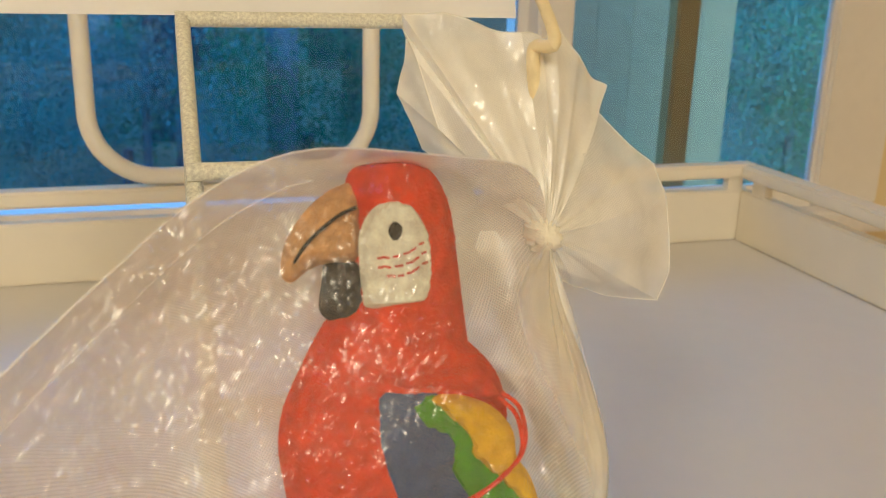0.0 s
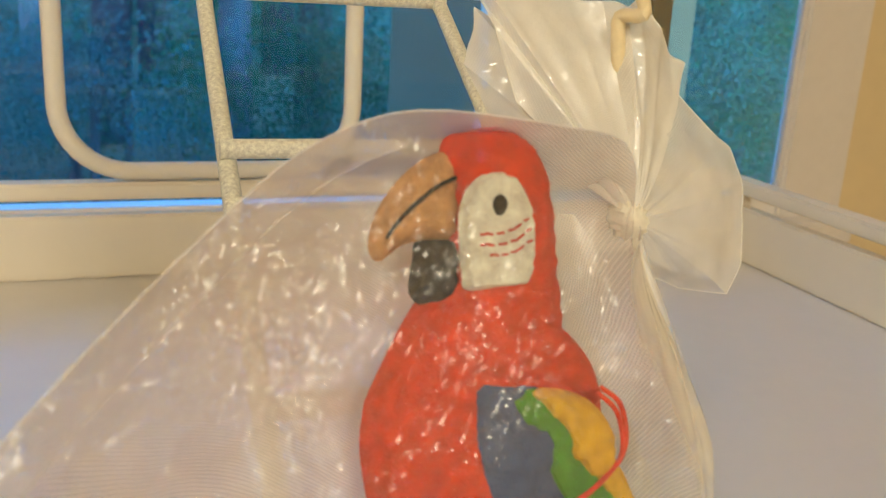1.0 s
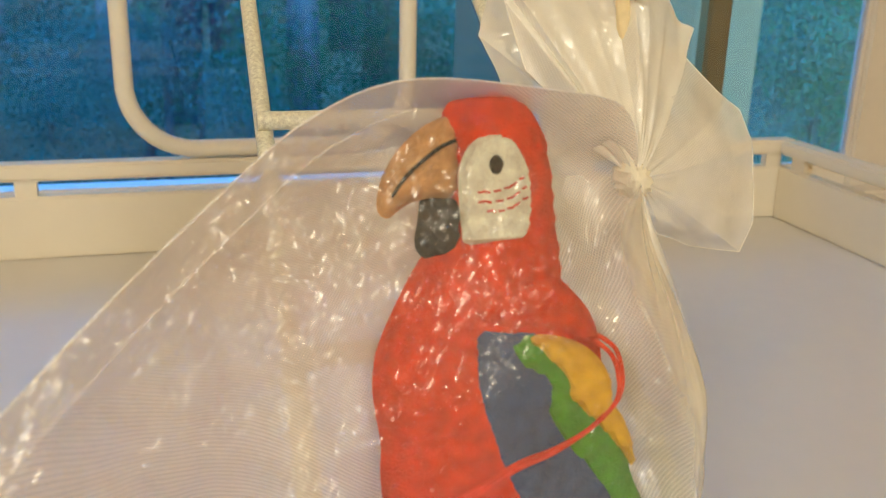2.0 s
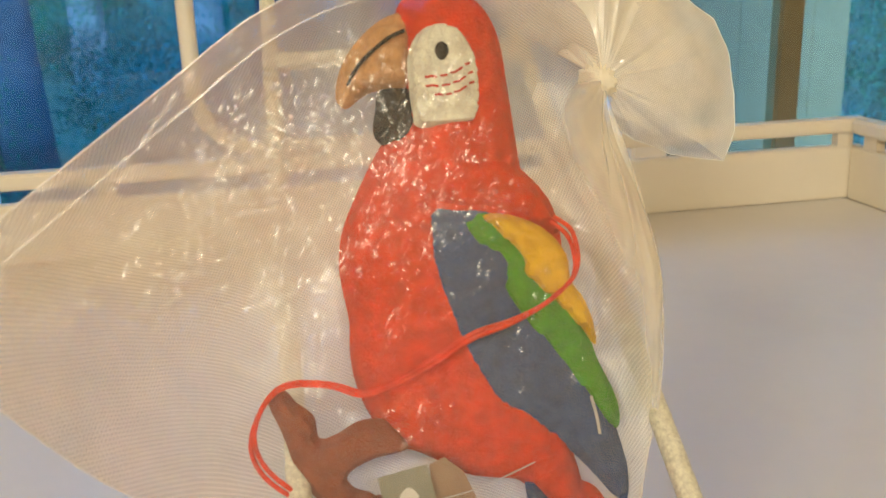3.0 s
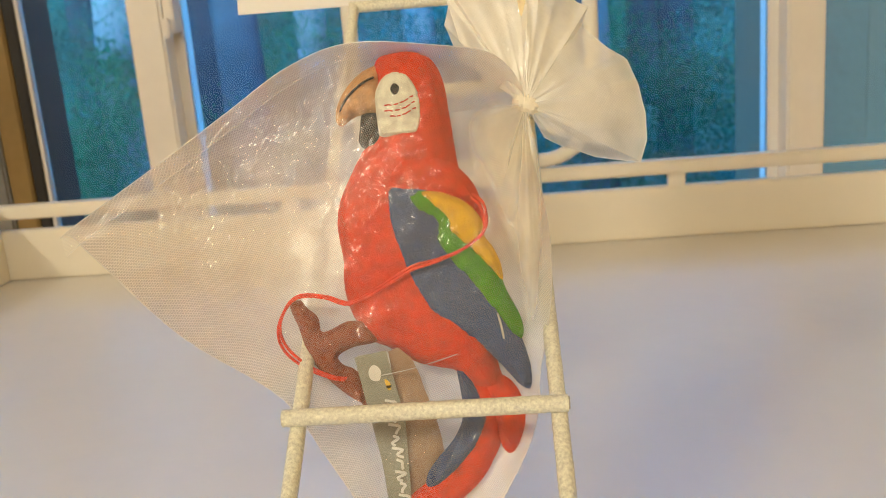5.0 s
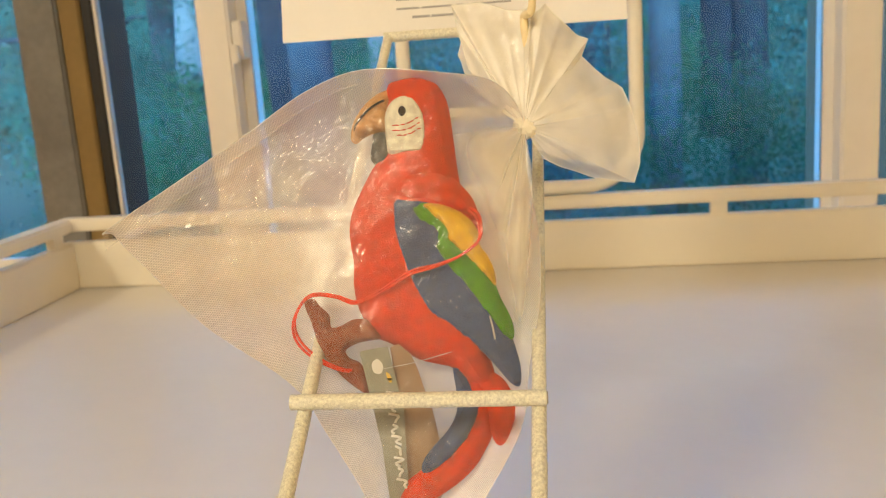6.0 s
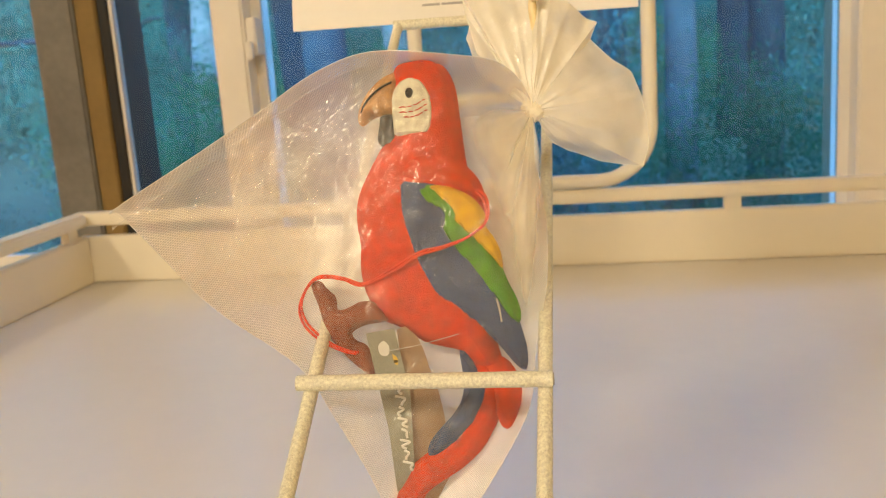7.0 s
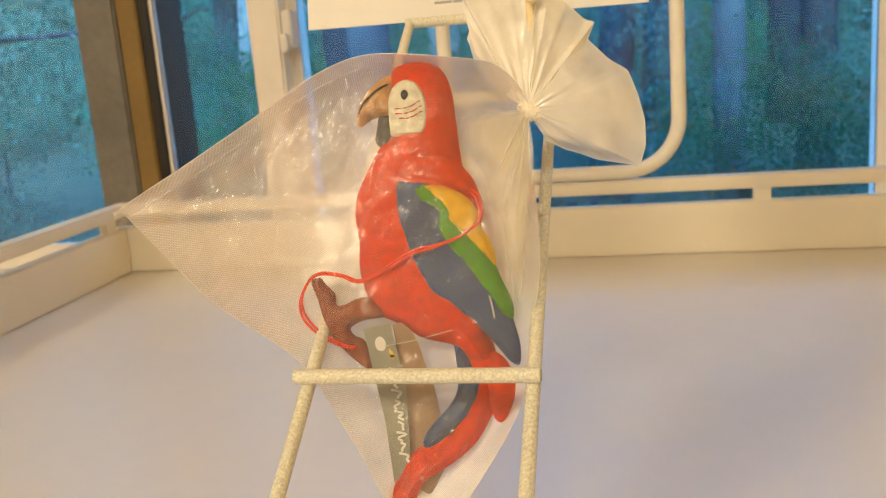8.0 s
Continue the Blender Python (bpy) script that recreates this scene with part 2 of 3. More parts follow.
def tube(points, radius, sides=12, closed=False, caps=True):
    """A round tube along points; radius may be a function of the share along it."""
    pts, bm, rings = [Vector(q) for q in points], bmesh.new(), []
    n = len(pts)
    side = None
    for i, p in enumerate(pts):
        way = (pts[(i + 1) % n] - pts[i - 1]) if closed or 0 < i < n - 1 else (pts[1] - pts[0] if i == 0 else pts[-1] - pts[-2])
        way.normalize()
        if side is None:
            side = way.orthogonal().normalized()
        side = (side - way * side.dot(way)).normalized()
        up = way.cross(side)
        r = radius(i / max(1, n - 1)) if callable(radius) else radius
        rings.append([bm.verts.new(p + r * (math.cos(a) * side + math.sin(a) * up)) for a in (2 * math.pi * k / sides for k in range(sides))])
    for i in range(n if closed else n - 1):
        a, b = rings[i], rings[(i + 1) % n]
        for k in range(sides):
            bm.faces.new((a[k], a[(k + 1) % sides], b[(k + 1) % sides], b[k]))
    if caps and not closed:
        bm.faces.new(rings[0][::-1])
        bm.faces.new(rings[-1])
    return bm


def edge_distance(p, ring):
    best = 1e9
    for i, b in enumerate(ring):
        a = ring[i - 1]
        d = b - a
        t = max(0, min(1, (p - a).dot(d) / max(d.length_squared, 1e-12)))
        best = min(best, (p - a - d * t).length)
    return best


def inside(p, ring):
    odd = False
    for i, b in enumerate(ring):
        a = ring[i - 1]
        if (a.y > p.y) != (b.y > p.y) and p.x < (b.x - a.x) * (p.y - a.y) / (b.y - a.y) + a.x:
            odd = not odd
    return odd


def sheet(ring, step):
    """Triangles that fill a closed 2D ring evenly: points, faces, and each point's distance to the ring."""
    ring = [Vector(q[:2]) for q in ring]
    pts = list(ring)
    x0, x1 = min(q.x for q in ring), max(q.x for q in ring)
    y0, y1 = min(q.y for q in ring), max(q.y for q in ring)
    row, y = 0, y0 + step * 0.4
    while y < y1:
        x = x0 + step * (0.4 + 0.5 * (row % 2))
        while x < x1:
            q = Vector((x, y))
            if inside(q, ring) and edge_distance(q, ring) > step * 0.45:
                pts.append(q)
            x += step
        y += step * 0.87
        row += 1
    n = len(ring)
    co, _, faces, *_ = mathutils.geometry.delaunay_2d_cdt(pts, [(i, (i + 1) % n) for i in range(n)], [list(range(n))], 1, 1e-6)
    return co, faces, [edge_distance(q, ring) for q in co]


# ---- table tray and room ----
TW, TD = 0.841, 1.0


def tray_table():
    t = empty("tray_table", "white painted tray table with raised sides and a slotted gallery rail", "table")
    part("tabletop", box(-0.012, TW + 0.012, -TD - 0.012, 0.012, -0.022, 0, 0.002), TRAY, t)
    sides = {
        "back": (-0.012, TW + 0.012, 0, 0.012), "front": (-0.012, TW + 0.012, -TD - 0.012, -TD),
        "west": (-0.012, 0, -TD, 0), "east": (TW, TW + 0.012, -TD, 0)}
    for k, (x0, x1, y0, y1) in sides.items():
        part("side_panel", box(x0, x1, y0, y1, 0.0003, 0.0445, 0.0015), TRAY_SIDE, t, "cream painted side panel")
        ex = 0.003
        if k in ("back", "front"):
            part("rail", box(x0 - ex, x1 + ex, y0 - 0.002, y1 + ex, 0.0552, 0.0668, 0.002), TRAY_SIDE, t)
        else:
            part("rail", box(x0 - ex, x1 + ex, y0 + 0.0125, y1 - 0.0025, 0.0552, 0.0668, 0.002), TRAY_SIDE, t)
    for x in (0.255, 0.5866, TW - 0.004):
        for y in (0.006, -TD - 0.006):
            part("rail_block", box(x - 0.007, x + 0.007, y - 0.004, y + 0.004, 0.0442, 0.0556), TRAY_SIDE, t)
    for y in (-0.022, -0.36, -0.68, -TD + 0.02):
        for x in (-0.006, TW + 0.006):
            part("rail_block", box(x - 0.004, x + 0.004, y - 0.008, y + 0.008, 0.0442, 0.0556), TRAY_SIDE, t)
    for x in (0.03, TW - 0.03):
        for y in (-0.04, -TD + 0.04):
            part("leg", box(x - 0.022, x + 0.022, y - 0.022, y + 0.022, -0.75, -0.0225, 0.003), TRAY, t)


tray_table()

WY = 0.30
X0, X1, YB, ZF, ZC = -1.9, 1.75, -3.4, -0.75, 1.70


def structure(name, bm, mat, label, category):
    return tagged(part(name, bm, mat, smooth=False), label, category, kind="structure")


structure("floor", box(X0 - 0.1, X1 + 0.1, YB - 0.1, WY + 0.1, -1.4, ZF), material("oak_floor", (0.33, 0.2, 0.1), 0.45, vary=0.25, scale=6), "brown wooden room floor", "floor")
structure("ceiling", box(X0 - 0.1, X1 + 0.1, YB - 0.1, WY + 0.1, ZC, ZC + 0.1), WALL, "plain cream ceiling", "ceiling")
structure("wall_south", box(X0, X1, YB - 0.1, YB, ZF, ZC), WALL, "plain cream wall", "wall")
structure("wall_west", box(X0 - 0.1, X0, YB - 0.1, WY + 0.1, ZF, ZC), WALL, "plain cream wall", "wall")
structure("wall_east", box(X1, X1 + 0.1, YB - 0.1, WY + 0.1, ZF, ZC), YELLOW_WALL, "plain yellow wall", "wall")
SILL, HEAD = -0.06, 1.25
structure("wall_north", join(
    box(X0, X1, WY, WY + 0.1, ZF, SILL - 0.03), box(X0, X1, WY, WY + 0.1, HEAD, ZC),
    box(X0, -0.9, WY, WY + 0.1, SILL - 0.03, HEAD), box(1.262, X1, WY, WY + 0.1, SILL - 0.03, HEAD)), YELLOW_WALL, "yellow painted wall round the window", "wall")


def window():
    w = empty("window_1", "wide white-framed window of several panes facing dusk trees", "window", kind="structure")
    part("window_sill", box(-0.9, 1.262, WY - 0.035, WY + 0.1, SILL - 0.03, SILL, 0.004), TRIM, w)
    part("window_head", box(-0.9, 1.262, WY - 0.01, WY + 0.1, HEAD - 0.05, HEAD, 0.003), TRIM, w)
    part("casing", box(1.1632, 1.262, WY - 0.004, WY + 0.018, SILL, HEAD - 0.05, 0.003), TRIM, w)
    part("casing", box(-0.9, -0.85, WY - 0.02, WY + 0.1, SILL, HEAD - 0.05, 0.003), TRIM, w)
    part("mullion", box(0.031, 0.071, WY - 0.012, WY + 0.09, SILL, HEAD - 0.05, 0.003), TRIM, w)
    part("mullion", box(0.768, 0.810, WY - 0.012, WY + 0.09, SILL, HEAD - 0.05, 0.003), TRIM, w)
    post = part("corner_post", box(-0.2, -0.145, WY - 0.01, WY + 0.09, SILL, HEAD - 0.05, 0.003), WOOD_POST, w, "grey-brown wooden post")
    part("trim_strip", box(-0.1445, -0.117, WY - 0.006, WY + 0.09, SILL, HEAD - 0.05, 0.002), OLIVE, post)
    part("seal", box(-0.1165, -0.104, WY - 0.002, WY + 0.09, SILL, HEAD - 0.05, 0.001), SEAL, post)
    for a, b in ((-0.85, -0.2), (-0.104, 0.031), (0.071, 0.768), (0.81, 1.163)):
        r, y0, y1 = (0.012, WY + 0.02, WY + 0.05) if 0.05 < b < 1 else (0.004, WY + 0.003, WY + 0.015)
        sash = part("sash", join(box(a, a + r, y0, y1, SILL, HEAD - 0.05), box(b - r, b, y0, y1, SILL, HEAD - 0.05),
                                 box(a + r, b - r, y0, y1, SILL, SILL + 0.03), box(a + r, b - r, y0, y1, HEAD - 0.08, HEAD - 0.05)), TRIM, w)
        pane = part("pane", box(a + r, b - r, y0 + 0.004, y0 + 0.008, SILL + 0.03, HEAD - 0.08), GLASS, sash)
        pane.visible_shadow = False
    part("latch", join(box(0.071, 0.083, WY - 0.006, WY + 0.02, 0.205, 0.25, 0.002), box(0.072, 0.08, WY - 0.018, WY - 0.006, 0.2, 0.222, 0.002)), TRIM, w, "small white window latch")


window()


def ceiling_lamp(x, y, name="ceiling_lamp"):
    c = empty(name, "round white ceiling lamp, lit", "ceiling lamp", (x, y, ZC), group="ceiling lamps")
    bm = bmesh.new()
    bmesh.ops.create_cone(bm, cap_ends=True, segments=40, radius1=0.29, radius2=0.29, depth=0.05, matrix=Matrix.Translation((0, 0, -0.025)))
    part("lamp_body", bm, TRIM, c)
    bm = bmesh.new()
    bmesh.ops.create_cone(bm, cap_ends=True, segments=40, radius1=0.26, radius2=0.27, depth=0.02, matrix=Matrix.Translation((0, 0, -0.061)))
    part("diffuser", bm, LAMP_GLASS, c)


ceiling_lamp(0.35, -2.45)
ceiling_lamp(-1.0, -2.4)

# ---- stand ----
PL, PR = 0.3798, 0.4462
FOOT, TOP = Vector((0, -0.697, 0.0022)), Vector((0, -0.3775, 0.2018))
WAY = (TOP - FOOT).normalized()
FRONT = Vector((0, -WAY.z, WAY.y))


def on_ladder(x, z, proud=0.0):
    q = FOOT + WAY * ((z - FOOT.z) / WAY.z) + FRONT * proud
    return Vector((x, q.y, q.z))


def flare(x, z):
    """The posts spread a little towards their feet."""
    return -0.021 * (0.2018 - z) if x < 0.41 else -0.010 * (0.2018 - z)


def ladder_stand():
    s = empty("ladder_stand", "cream hammered-metal ladder stand leaning back on the tray", "stand", on_ladder(0.412, 0.0022))
    inv = Matrix.Translation(-s.location)
    R = 0.00215

    def piece(name, bm, mat=METAL, parent=s, label=""):
        bmesh.ops.transform(bm, matrix=inv, verts=bm.verts)
        return part(name, bm, mat, parent, label)

    for x in (PL, PR):
        piece("post", tube([on_ladder(x + flare(x, z), z) for z in np.linspace(0.0022, 0.2018, 30)], R, 16))
    for z, a, b in ((0.2018, PL - 0.002, PR + 0.002), (0.1665, PL - 0.0025, PR - 0.001), (0.1312, PL - 0.003, PR - 0.001), (0.0943, PL - 0.0057, PR + 0.0012), (0.055, PL - 0.008, PR + 0.003)):
        proud = 0.0 if z > 0.2 else 0.0036
        rung = piece("rung", tube([on_ladder(x, z, proud) for x in np.linspace(a, b, 12)], R * 1.06, 16))
        if z == 0.0943:
            piece("tube_end", tube([on_ladder(b + d, z, proud) for d in (0, 0.0004)], R * 0.8, 14), BARE, rung, "bare cut end of the tube")
    for x in (PL, PR):
        piece("weld", tube([on_ladder(x + flare(x, 0.0943), 0.0943, d) for d in np.linspace(0.001, 0.0026, 4)], R * 0.9, 12))


ladder_stand()


def rear_frame():
    f = empty("tube_frame", "cream painted tube frame with rounded corners standing on the tray rail", "frame", (0.4215, 0.006, 0.0668))
    r, zb, w, top, c = 0.0062, 0.0066, 0.0985, 0.4, 0.045
    pts = [Vector((-w, 0, z)) for z in np.linspace(top, zb + c, 12)]
    pts += [Vector((-w + c - c * math.cos(a), 0, zb + c - c * math.sin(a))) for a in np.linspace(0.1, math.pi / 2, 10)]
    pts += [Vector((x, 0, zb)) for x in np.linspace(-w + c + 0.008, w - c - 0.008, 8)]
    pts += [Vector((w - c + c * math.sin(a), 0, zb + c - c * math.cos(a))) for a in np.linspace(0, math.pi / 2 - 0.1, 10)]
    pts += [Vector((w, 0, z)) for z in np.linspace(zb + c, top, 12)]
    part("bent_tube", tube(pts, r, 16), FRAME_METAL, f)
    part("top_bar", tube([Vector((x, 0, top)) for x in (-w - 0.003, 0, w + 0.003)], r, 16), FRAME_METAL, f)


rear_frame()


def display_card():
    c = empty("card", "white printed card leaning on the top rung of the stand", "card", (0.4082, -0.3705, 0.2026))
    c.matrix_basis = pose(0.4082, -0.3705, 0.2026, -14, 0, 3)
    part("card_sheet", box(-0.078, 0.078, -0.0003, 0.0003, 0, 0.11), CARD, c)
    for k, (w, h, x) in enumerate(((0.04, 0.0016, 0.002), (0.052, 0.0012, 0.001), (0.05, 0.0012, 0.0), (0.034, 0.0016, -0.004))):
        z = 0.0072 + 0.0042 * k
        x = x - w / 2
        part("text_bar", join(*[box(x + a * w, x + b * w, -0.0007, -0.00035, z, z + h * 0.6) for a, b in ((0, 0.2), (0.22, 0.5), (0.52, 0.64), (0.66, 1))]), INK, c)


display_card()

# ---- parrot ----
PO = Vector((0.41, -0.519, 0.1766))
PV = Vector((0, 0.22, 1)).normalized()
PN = Vector((0, -1, 0.22)).normalized()


def local(u, v, depth):
    """Millimetres in the parrot's own plane, depth behind its front."""
    return PO + (Vector((1, 0, 0)) * u + PV * v - PN * (depth + 0.2 * max(0.0, u))) * 0.001


def pillow(points, depth, half, round_, step=2.0, steps=6, lumps=0.25):
    bm = pillow_shape(points, depth, half, round_, step, steps, lumps)
    if lumps:
        fuzz(bm)
    return bm


def fuzz(bm, per_mm2=1.1):
    """Short stray felt fibres standing off the surface."""
    rnd = random.Random(len(bm.faces))
    bmesh.ops.recalc_face_normals(bm, faces=bm.faces)
    for f in bm.faces[:]:
        f.normal_update()
        share = f.calc_area() * 1e6 * per_mm2
        a, b, c = (v.co.copy() for v in f.verts[:3])
        n = f.normal.copy()
        for _ in range(int(share + rnd.random())):
            s, t = sorted((rnd.random(), rnd.random()))
            o = a * s + b * (t - s) + c * (1 - t)
            lay = Vector([rnd.gauss(0, 1) for _ in range(3)])
            way = (n * 0.75 + lay * 0.55).normalized()
            side = way.cross(lay).normalized() * 0.000032
            bm.faces.new([bm.verts.new(q) for q in (o - side, o + side, o + way * rnd.uniform(0.0003, 0.00085))])


def pillow_shape(points, depth, half, round_, step, steps, lumps):
    """A stuffed felt shape: the outline with swelling front and back; depth and half thickness in mm."""
    ring = spline([(*q, 0) for q in points], True, steps)
    co, faces, dist = sheet(ring, step)
    bm = bmesh.new()
    front, back = [], []
    for q, d in zip(co, dist):
        s = min(1, d / round_)
        h = half * math.sqrt(max(0, 1 - (1 - s) ** 2))
        if d > 0.01:
            h += lumps * noise.noise((q.x * 0.16, q.y * 0.16, half)) * s
        middle = depth(q.y) if callable(depth) else depth
        front.append(bm.verts.new(local(q.x, q.y, middle - h)))
        back.append(front[-1] if d < 1e-4 else bm.verts.new(local(q.x, q.y, middle + h)))
    for f in faces:
        bm.faces.new([front[i] for i in f])
        if any(front[i] is not back[i] for i in f):
            bm.faces.new([back[i] for i in reversed(f)])
    return bm


def felt_line(points, radius, steps=6):
    return tube(spline([local(*q) for q in points], False, steps), radius, 8)


def parrot():
    p = empty("parrot_ornament", "stuffed red felt macaw with a blue, green and yellow wing", "ornament")
    body = part("body", pillow([
        (-8.5, 8.5), (-4, 11), (2, 11.5), (7, 9), (10, 3), (11.2, -6.5), (12, -15), (12.7, -21), (13.6, -26.5), (17, -30.2), (18.8, -35), (17.5, -42), (16, -50), (17, -62), (19.5, -74),
        (21, -84), (14, -84), (8.5, -78.6), (3.5, -77), (-2, -75.3), (-7, -72.2), (-10.5, -70.2), (-14.5, -68.2), (-18.6, -62.6), (-20.7, -56.5), (-21.3, -51), (-21, -45.5), (-21.7, -40), (-22, -35), (-20.9, -29.2), (-17.6, -22.4), (-13.5, -15.5), (-9.6, -11), (-9, -4)],
        8, 8, 9, 2.0), RED, p, "red felt body")
    part("short_tail", pillow([(15, -80), (22, -81), (25.8, -86), (27.2, -92.5), (26.2, -98), (23.6, -102.4), (20.8, -102.2), (19, -97.5), (18, -90)], 6.5, 3.4, 4), RED, p)
    part("long_tail", pillow([(11, -80), (16.5, -80.5), (19.2, -86), (19.8, -93), (19.6, -99.5), (17.4, -104), (14, -109.2), (7.8, -114.6), (-2.2, -121), (-6, -128), (-10, -136), (-14, -138.5), (-15.6, -134), (-13.6, -124.5),
                              (-10.2, -118.4), (-7.6, -113.6), (-2.4, -109.4), (4, -105.5), (10.6, -99), (12.5, -90)], 7.5, 3.6, 4), RED, p)
    part("tail_stripe", pillow([(8.8, -76.5), (13.2, -80.6), (16.2, -87.5), (16.8, -92), (14.8, -97), (10.8, -101.8), (6.2, -106.2), (1.2, -109.8), (-1.8, -109.4), (-1, -105.6), (2.2, -101.6), (6.4, -97.2), (9, -92.6), (9.6, -87)], 5.6, 3.2, 3.5), BLUE, p, "blue felt tail feather")
    wing = part("wing", pillow([(-8, -25), (-3, -24), (6, -26), (13.5, -36), (19.5, -47), (23.5, -58), (26.8, -68.5), (28.4, -74), (29.4, -79.5), (28.8, -84.4), (26, -83.2), (23.3, -79.8), (19.6, -75.3), (15.4, -71), (11.2, -68.6), (5.9, -65.2), (1.5, -61.6), (-2, -56), (-4.2, -51.6), (-5.7, -47), (-7.2, -41.5), (-8.6, -36), (-8.7, -30.5)],
                               3.2, 3.6, 4.5), BLUE, p, "blue felt wing")
    part("wing_band", pillow([(-1.8, -29.6), (2, -26.8), (8, -29), (13, -33.2), (16.6, -38.5), (20, -45), (22.4, -51.5), (24, -56.7), (27, -63.3), (27.9, -68), (26.8, -70.2), (23.4, -67.8), (19.6, -62.6), (15, -55.4), (11.4, -51), (7.6, -46.6), (5.4, -43.2), (4.7, -40.4), (5.7, -37.2), (3.8, -35.4), (1.4, -34.2)],
                             2.1, 3.4, 3.2, 1.5), GREEN, wing, "wavy green felt band")
    part("wing_edge", pillow([(2.2, -28.2), (7.4, -28.4), (12.8, -30.6), (16.4, -33.6), (18.4, -37), (18.9, -41.2), (21.2, -44.8), (22.8, -49.2), (23, -53.4), (20.4, -50.8), (17, -47.2), (14.4, -44.2), (11.6, -41.7), (9.3, -38.9), (9, -35.8), (6, -32.8)], 0.1, 3.0, 2.4, 1.2), YELLOW, wing, "scalloped yellow felt edge")
    part("shoulder", pillow([(-7.5, -22), (-3, -17.5), (6, -17), (13, -22), (17.4, -28), (18.6, -35.6), (15, -32.2), (9.7, -30.2), (3.2, -28.8), (-1.2, -28.6), (-6.2, -26.9), (-7.8, -25.2)], 4, 5.2, 6), RED, wing, "red felt shoulder")
    cheek = part("cheek", pillow([(-8, -0.4), (-5.8, 3.4), (-2, 4.9), (1.6, 3.3), (3.7, -0.8), (4.1, -6.5), (3.5, -10.6), (1.8, -12.3), (-6.8, -12.5), (-7.9, -9.9), (-8.2, -5.2)], 1.2, 2.0, 1.1, 0.8, 10, 0.12), CREAM, p, "cream felt cheek patch")
    part("eye", pillow([(-3.7, 0), (-3.0, 1.25), (-2.0, 1.25), (-1.3, 0.1), (-2.0, -1.45), (-3.1, -1.45)], -0.85, 0.45, 0.6, 0.45, 6, 0.02), DARK, cheek, "black embroidered eye")
    for row in (((-5.6, -4.3), (-1.3, -4.0), (2.5, -2.0)), ((-5.6, -5.8), (-0.9, -5.6), (2.9, -3.5)), ((-4.2, -7.3), (-0.9, -7.2), (3.1, -5.2))):
        path = spline([(*q, 0) for q in row], False, 8)
        n = 6
        for k in range(n):
            a, b = path[int(k * 16 / n)] + Vector((0, 0.16 * (k % 2), 0)), path[min(16, int(k * 16 / n) + 2)] - Vector((0, 0.12 * (k % 2), 0))
            part("stitch", felt_line([(a.x, a.y, -0.75), ((a.x + b.x) / 2, (a.y + b.y) / 2, -0.95), (b.x, b.y, -0.75)], 0.00019, 2), THREAD_RED, cheek)
    beak = part("beak", pillow([(-7, 7.4), (-10, 7.4), (-13.8, 5.2), (-17.3, 1.6), (-19.6, -2.5), (-20.2, -6.6), (-18.6, -8.2), (-15.8, -6.4), (-13, -5.5), (-8, -5.9), (-6.4, -3.6), (-6, 1.9)], 7, 5.2, 5), TAN, p, "tan felt beak")
    part("beak_line", felt_line([(-8.2, 3.9, 1.7), (-10.6, 3.0, 1.6), (-13.2, 1.3, 1.6), (-15.8, -0.9, 1.9), (-17.4, -2.9, 2.6), (-18.3, -4.6, 3.6)], 0.00034), DARK, beak, "dark stitched mouth line")
    part("lower_beak", pillow([(-12.4, -5), (-13.6, -8.7), (-14.2, -13), (-12, -15.4), (-9, -15.6), (-7, -13.4), (-6, -11), (-6, -5.5)], 7, 5, 4), DARK, p, "black felt lower beak")
    part("foot", pillow([(-36.2, -56.8), (-33.2, -55.6), (-31.4, -57.8), (-28.6, -60.6), (-28, -64.4), (-25.2, -64.2), (-20.5, -62.2), (-15.5, -63), (-12.5, -68), (-19.3, -69.4), (-23.6, -71.6), (-22.6, -74), (-19.2, -75.8), (-17, -81), (-17.4, -85), (-21.8, -82.6), (-27.8, -76.9), (-31.8, -71), (-34.2, -63)], 4, 3.0, 2.6, 1.2), BROWN, p, "brown felt foot")
    part("foot", pillow([(-22, -80), (-19, -76.5), (-14, -79), (-10, -84), (-11, -89), (-16, -88)], 6, 2.6, 3), BROWN, p)
    part("felt_strip", pillow([(-9.5, -71), (-3.4, -73), (0, -83.5), (3, -95), (4, -117), (-6, -127), (-7, -95)], lambda v: 2.2 + 9 * (-72 - v) / 56, 0.5, 0.6, 2.5, 2, 0), TAG_BROWN, p, "brown felt strip")
    cord = [(16, -30, 1), (18.6, -32.6, -1), (19.4, -37, -2), (18.6, -40, -2.4), (16.6, -41.8, -2.6), (12.3, -44.5, -2.6), (5.8, -46.8, -2.6), (-0.9, -48.4, -2.2), (-7.6, -52, -1.5), (-13.3, -55, 0), (-19.6, -57, 1.2), (-25.7, -55, 2), (-32.5, -54.3, 2), (-36.6, -57, 2), (-39.2, -63, 2), (-37.6, -68.6, 1.6), (-32.1, -73.6, 1), (-25.4, -76.8, 0.6), (-21.5, -77.6, 0.6)]
    for off in (-0.35, 0.45):
        path = spline([local(u + off * 0.8, v + off * (1 + 0.6 * math.sin(i)), d - 0.3) for i, (u, v, d) in enumerate(cord)], False, 10)
        part("hanging_cord", tube(path, 0.00042, 8), CORD, p, "twisted orange-red hanging cord")
    def hang(v, off=0.0):
        return 1.0 + 7.0 * (-72 - v) / 56 - off

